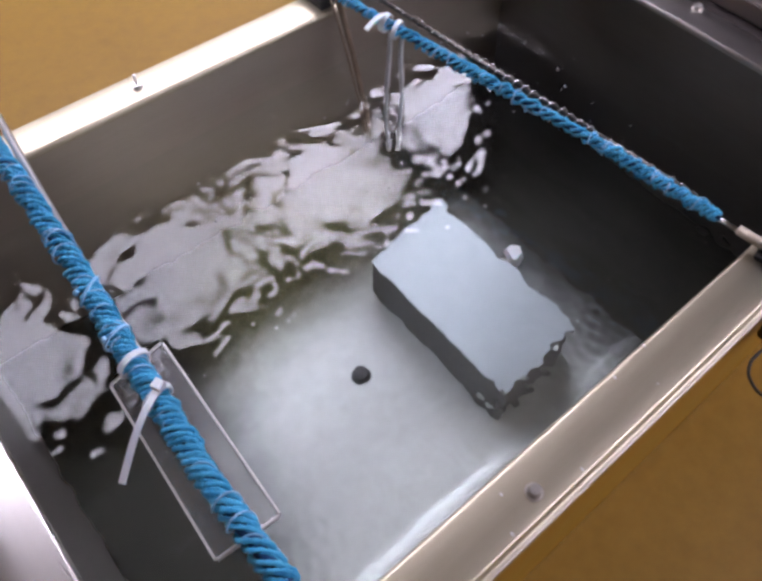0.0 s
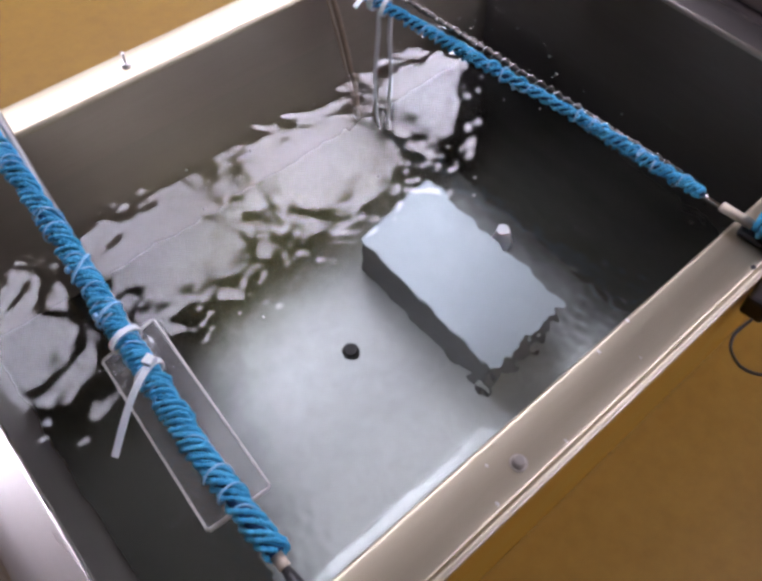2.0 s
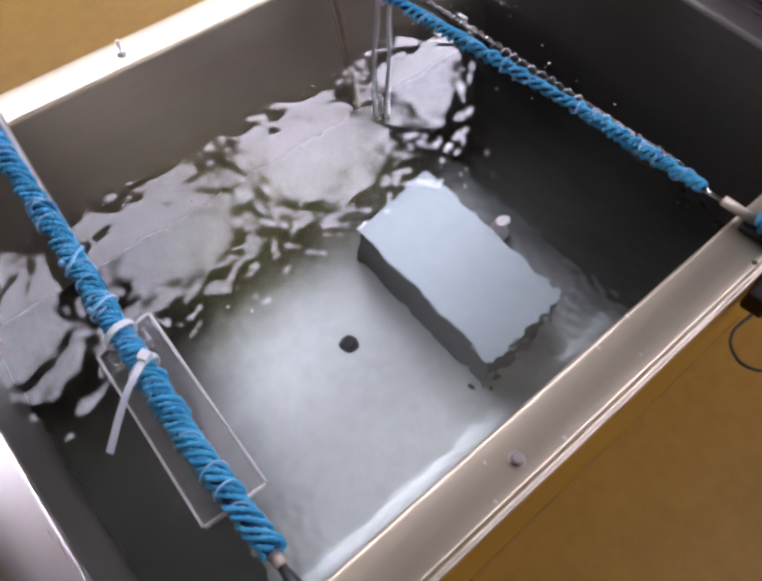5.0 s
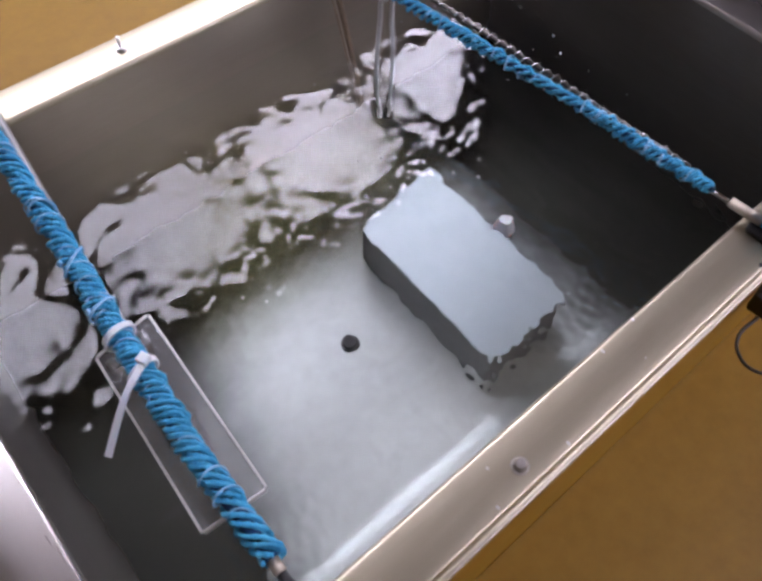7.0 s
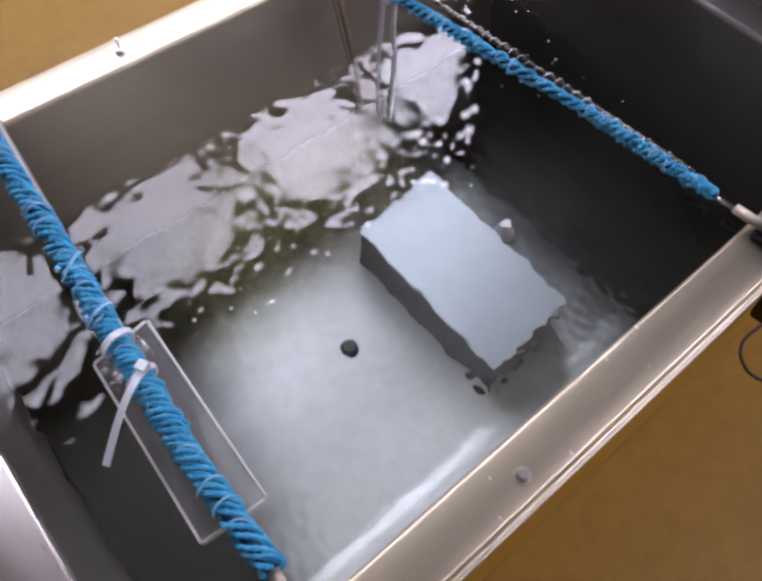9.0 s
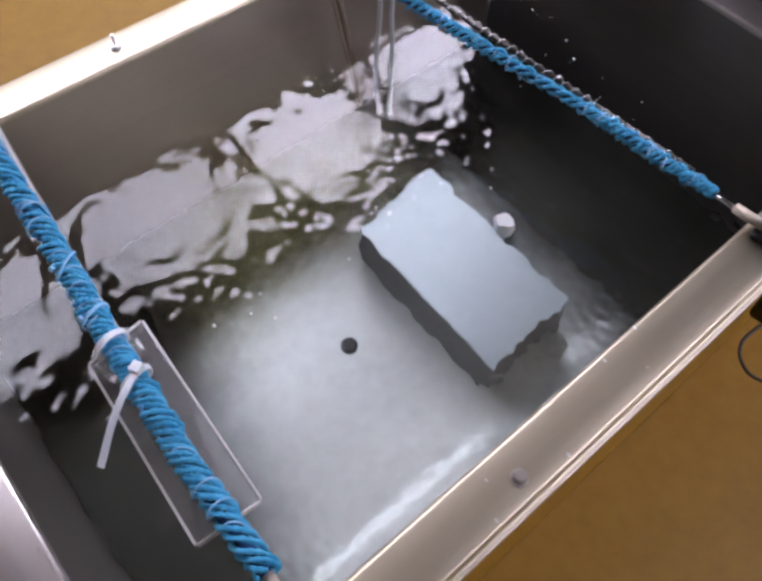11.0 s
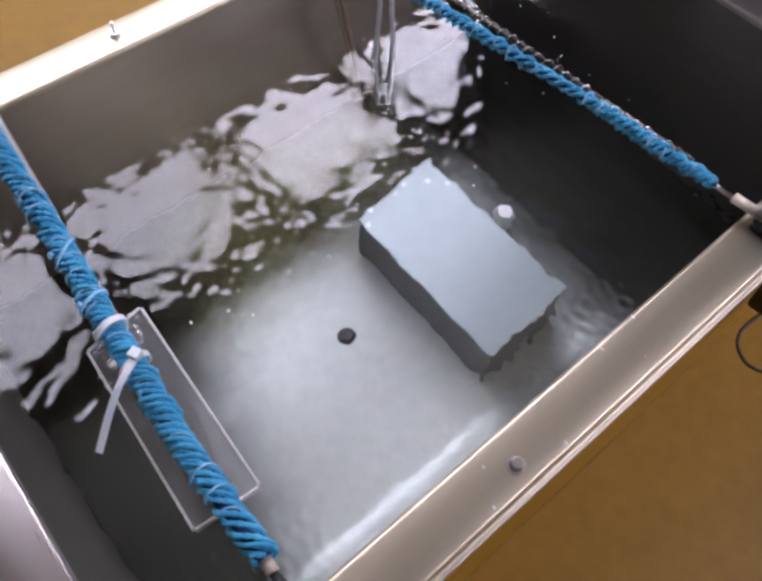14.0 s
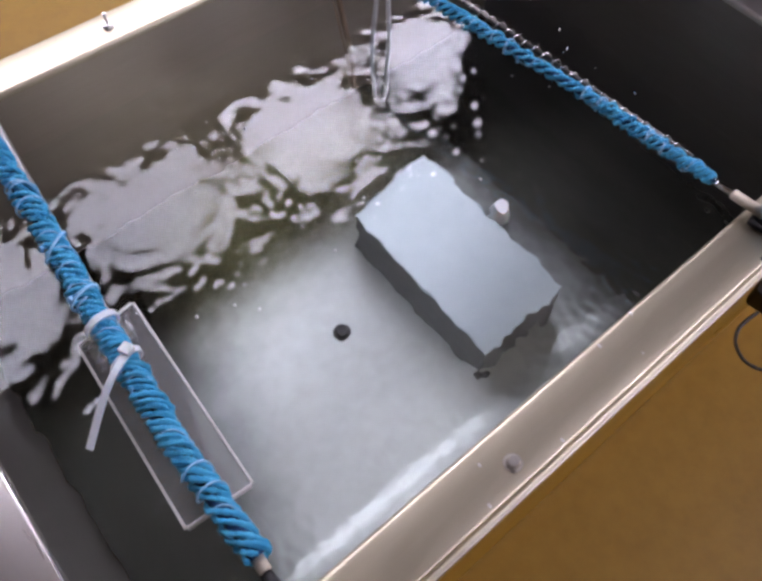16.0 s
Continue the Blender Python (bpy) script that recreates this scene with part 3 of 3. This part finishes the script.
def rods():
    a, ax = rope_rod("wrapped_rod", [(0.006, 0.535, 0.924), (0.003, 0.43, 0.926), (0.000, 0.345, 0.926), (-0.005, 0.27, 0.925), (-0.0075, 0.21, 0.924), (-0.011, 0.145, 0.923), (-0.010, 0.057, 0.920)],
                     0.0057, 0.0018, (0.034, 5, 0.55), 11, (0.024, 0.556, 0.921), (-0.0108, 0.05, 0.918), "threaded steel rod bound with bright blue cord, lying across the tank", (0.10, 0.27, 0.42, 0.5, 0.60, 0.72, 0.93), False)
    sl = [(-0.0105, 0.058, 0.9185), (-0.0109, 0.048, 0.9178)]
    part("sleeve", tube("sleeve", sl, 0.0043, 14), ALLOY, a, "short cream alloy sleeve")
    part("end_grip", tube("grip", [(-0.0109, 0.0475, 0.9178), (-0.0112, 0.030, 0.9165), (-0.0116, 0.004, 0.9145)], [0.0030, 0.0056, 0.0062], 14), BLACK, a, "tapered black rubber grip on the rod end")
    b, bx = rope_rod("wrapped_rod", [(0.377, 0.545, 0.916), (0.385, 0.48, 0.916), (0.397, 0.39, 0.916), (0.408, 0.308, 0.916), (0.4235, 0.202, 0.915), (0.4295, 0.127, 0.915), (0.437, 0.071, 0.914)],
                     0.0033, 0.0016, (0.024, 3, 0.45), 23, (0.418, 0.545, 0.905), (0.4455, 0.098, 0.910), "steel rod bound with blue cord, clamped across the tank", (0.2, 0.38, 0.55, 0.71, 0.86), True)
    part("rod_end", tube("rod", [(0.436, 0.078, 0.913), (0.441, 0.040, 0.911)], 0.0022, 12), STEEL_PLAIN, b)
    part("sleeve", tube("sleeve", [(0.4392, 0.053, 0.9125), (0.443, 0.024, 0.9115)], 0.0043, 16), ALLOY, b, "cream-coloured alloy sleeve")
    tip = curve_points([(0.4435, 0.022, 0.917), (0.446, 0.008, 0.917), (0.449, -0.008, 0.917)], 30)
    part("end_winding", tube("cord", wrap(tip, 0.0078, 0.0024, 0.0052, 31, 0.002), 0.0024, 7), ROPE, b, "thick blue cord wound on the rod end")
    part("end_core", tube("core", tip, 0.0080, 12), CORE, b)
    return a, b


def clamp(x, y, turn, label, low=False):
    """A dark spring clamp gripping the flange."""
    c = thing("clamp", (x, y, RIM), label, "clamp", "clamps on the flange")
    m = Matrix.Translation((x, y, RIM)) @ Matrix.Rotation(turn, 4, "Z")
    part("jaw", box(-0.010, -0.022, 0.0005, 0.010, 0.020, 0.0065 if low else 0.012, 0.0025, 2, m), BLACK, c)
    if low:
        part("knob", box(-0.012, -0.034, 0.0005, 0.006, -0.010, 0.0075, 0.003, 2, m), BLACK, c)
        return c
    part("jaw", box(-0.009, -0.030, 0.0125, 0.009, 0.016, 0.022, 0.003, 2, m), BLACK, c)
    bm = bmesh.new()
    bmesh.ops.create_cone(bm, cap_ends=True, segments=16, radius1=0.0075, radius2=0.0075, depth=0.024, matrix=m @ Matrix.Translation((0, -0.026, 0.012)) @ Matrix.Rotation(math.pi / 2, 4, "Y"))
    part("pivot", bm, BLACK, c)
    return c


def ties(a):
    # ties and holder on the first rod
    k = thing("cable_tie", (-0.006, 0.205, 0.93), "white nylon cable tie with a long loose tail", "cable tie", "cable ties")
    tie_band(k, (-0.0070, 0.212, 0.924), (0.02, 1, 0), 0.0108, 0.0046, tilt=0.003)
    part("tail", strap([(-0.004, 0.211, 0.9352), (-0.020, 0.202, 0.9345), (-0.036, 0.193, 0.925), (-0.0555, 0.181, 0.909)], 0.0047, 0.0014), NYLON, k)
    part("head", box(-0.004, -0.004, -0.003, 0.004, 0.004, 0.003, 0.001, 2, pose(-0.003, 0.213, 0.936, 0, 0, 25)), NYLON, k)
    for y, x, r, slant in ((0.272, -0.0050, 0.0104, 0.004), (0.322, -0.0015, 0.0103, 0.010)):
        o = thing("cable_tie", (x, y, 0.925), "thin translucent pale blue tie round the blue cord", "cable tie", "cable ties")
        tie_band(o, (x, y, 0.925), (0.03, 1, 0), r, 0.0022, ROPE_PALE, "tie_band", slant)
        part("head", box(-0.002, -0.002, -0.0015, 0.002, 0.002, 0.0015, 0.0006, 2, pose(x - 0.009, y, 0.931, 0, -50, 5)), ROPE_PALE, o)


def acrylic():
    h = thing("acrylic_holder", (-0.006, 0.18, 0.90), "clear acrylic strip with bright sawn edges, tied under the blue rod", "acrylic strip")
    q = [(-0.0335, 0.103), (0.0125, 0.101), (0.0195, 0.262), (-0.0260, 0.254)]
    part("strip", prism(q, 0.900, 0.904, 0.0006), ACRYLIC, h)
    for i in range(4):
        a, b = Vector(q[i]), Vector(q[(i + 1) % 4])
        n = Vector(((b - a).y, -(b - a).x)).normalized() * 0.0018
        part("sawn_edge", prism([a + n * 0.1, a + n, b + n, b + n * 0.1], 0.8995, 0.9046, 0.0002), FROST, h, "frosted sawn edge")
    part("clip", prism([(-0.022, 0.232), (0.010, 0.236), (0.010, 0.250), (-0.022, 0.246)], 0.9045, 0.914, 0.002), ACRYLIC, h, "clear clip block")
    tie_band(h, (-0.0062, 0.246, 0.9245), (0.03, 1, 0), 0.0110, 0.005, NYLON, "clip_band", 0.002)


def hangers():
    k = thing("cable_tie", (0.389, 0.44, 0.917), "pale nylon tie knotted round the blue cord, with a short tail", "cable tie", "cable ties")
    tie_band(k, (0.3895, 0.446, 0.916), (-0.12, 1, 0), 0.0088, 0.007, tilt=0.002)
    tie_band(k, (0.3915, 0.430, 0.916), (-0.12, 1, 0), 0.0088, 0.005, tilt=0.003)
    part("tail", strap([(0.388, 0.447, 0.926), (0.376, 0.446, 0.926), (0.362, 0.444, 0.921)], 0.0055, 0.002), NYLON, k)
    for x, y, bx in ((0.386, 0.434, -0.004), (0.396, 0.427, 0.002)):
        w = thing("hanging_wire", (x, y, 0.917), "grey wire hanging from the rod down into the water", "wire", "hanging wires")
        pts = curve_points([(x, y, 0.912), (x - 0.001, y, 0.88), (x + bx, y, 0.84), (x + bx, y + 0.001, 0.78), (x, y, 0.70)], 24)
        part("strand", tube("strand", pts, 0.0025, 8), WIRE, w)
    for dx, thick in ((0.0, 0.0012), (0.008, 0.0032)):
        p = thing("dip_tube", (0.37 + dx, 0.5, 0.88), "slender brown tube dipping from the rim into the water", "tube", "dip tubes")
        pts = curve_points([(0.372 + dx, 0.530, 0.932), (0.371 + dx, 0.508, 0.903), (0.366 + dx * 0.9, 0.478, 0.855), (0.361 + dx * 0.7, 0.452, 0.80), (0.358 + dx * 0.5, 0.44, 0.74)], 24)
        part("shaft", tube("shaft", pts, thick, 10), TUBE, p)


def cable():
    c = thing("black_cable", (0.42, -0.03, 0.84), "thin black cable hanging in a loop beside the tank", "cable")
    pts = curve_points([(0.424, -0.022, 0.842), (0.408, -0.021, 0.841), (0.398, -0.022, 0.840), (0.386, -0.029, 0.840), (0.3795, -0.044, 0.840), (0.388, -0.060, 0.840), (0.41, -0.070, 0.842), (0.45, -0.066, 0.85)], 70)
    part("lead", tube("lead", pts, 0.0015, 8), BLACK, c)
    # black box, added to fill the dark smudge below the lip
    part("plug", box(-0.022, -0.011, -0.012, 0.026, 0.011, 0.012, 0.004, 2, pose(0.447, -0.016, 0.850, 0, 0, 8)), BLACK, c, "black box added at the dark smudge under the lip")


def neighbour():
    n = thing("dark_cabinet", (0.95, 0.2, 0), "low dark brown enamelled cabinet standing beside the tank", "cabinet")
    part("carcass", box(0.712, 0.10, 0.02, 1.25, 0.75, 0.86, 0.006), DARK_PAINT, n)
    part("plinth", box(0.725, 0.11, 0.0, 1.24, 0.74, 0.0195), BLACK, n, "recessed black plinth")
    part("rail", box(0.765, 0.10, 0.8602, 0.80, 0.75, 0.885, 0.003), STEEL_Y, n, "steel trim rail")
    # unseen tall box, added to block the last panel's reflection in the water
    c = thing("light_blocker", (1.55, 0.6, 0), "unseen tall dark blocker added to cut the panel reflection", "cabinet")
    part("carcass", box(1.27, 0.10, 0.02, 1.85, 1.10, 2.30, 0.006), DARK_PAINT, c)
    part("plinth", box(1.29, 0.12, 0.0, 1.84, 1.09, 0.0195), BLACK, c, "recessed black plinth")


room()
ceiling_panels()
bench()
tank()
WATER_OB = water()
sheet()
plug()
block()
ROD_A, ROD_B = rods()
clamp(-0.0115, 0.010, 0.0, "flat black clamp under the rod end on the flange", True)
clamp(0.446, 0.012, 0.15, "flat black clamp under the cord-wound rod end", True)
clamp(0.372, 0.54, math.pi, "black clamp on the far flange")
ties(ROD_A)
acrylic()
hangers()
cable()
neighbour()


def motions():
    """The rippled surface drifts, turns and rocks; it runs faster while the water is stirred."""
    rng = np.random.default_rng(4)
    rows, phase = [], 0.0
    for i in range(161):
        t = i * 0.1
        stir = 1.0 + 0.9 * math.exp(-(((t - 7.5) / 2.2) ** 2))
        phase += 0.1 * stir
        x = 0.0075 * math.sin(3.1 * phase) + 0.0045 * math.sin(7.7 * phase + 1)
        y = 0.0070 * math.cos(3.7 * phase) + 0.0045 * math.sin(8.9 * phase)
        tilt = 0.05 * stir * rng.normal(size=2)
        rows.append((t, pose(0.27 + x, 0.27 + y, WATER, tilt[0], tilt[1], 0.5 * math.sin(2.3 * phase))))
    walk(WATER_OB, rows)


motions()
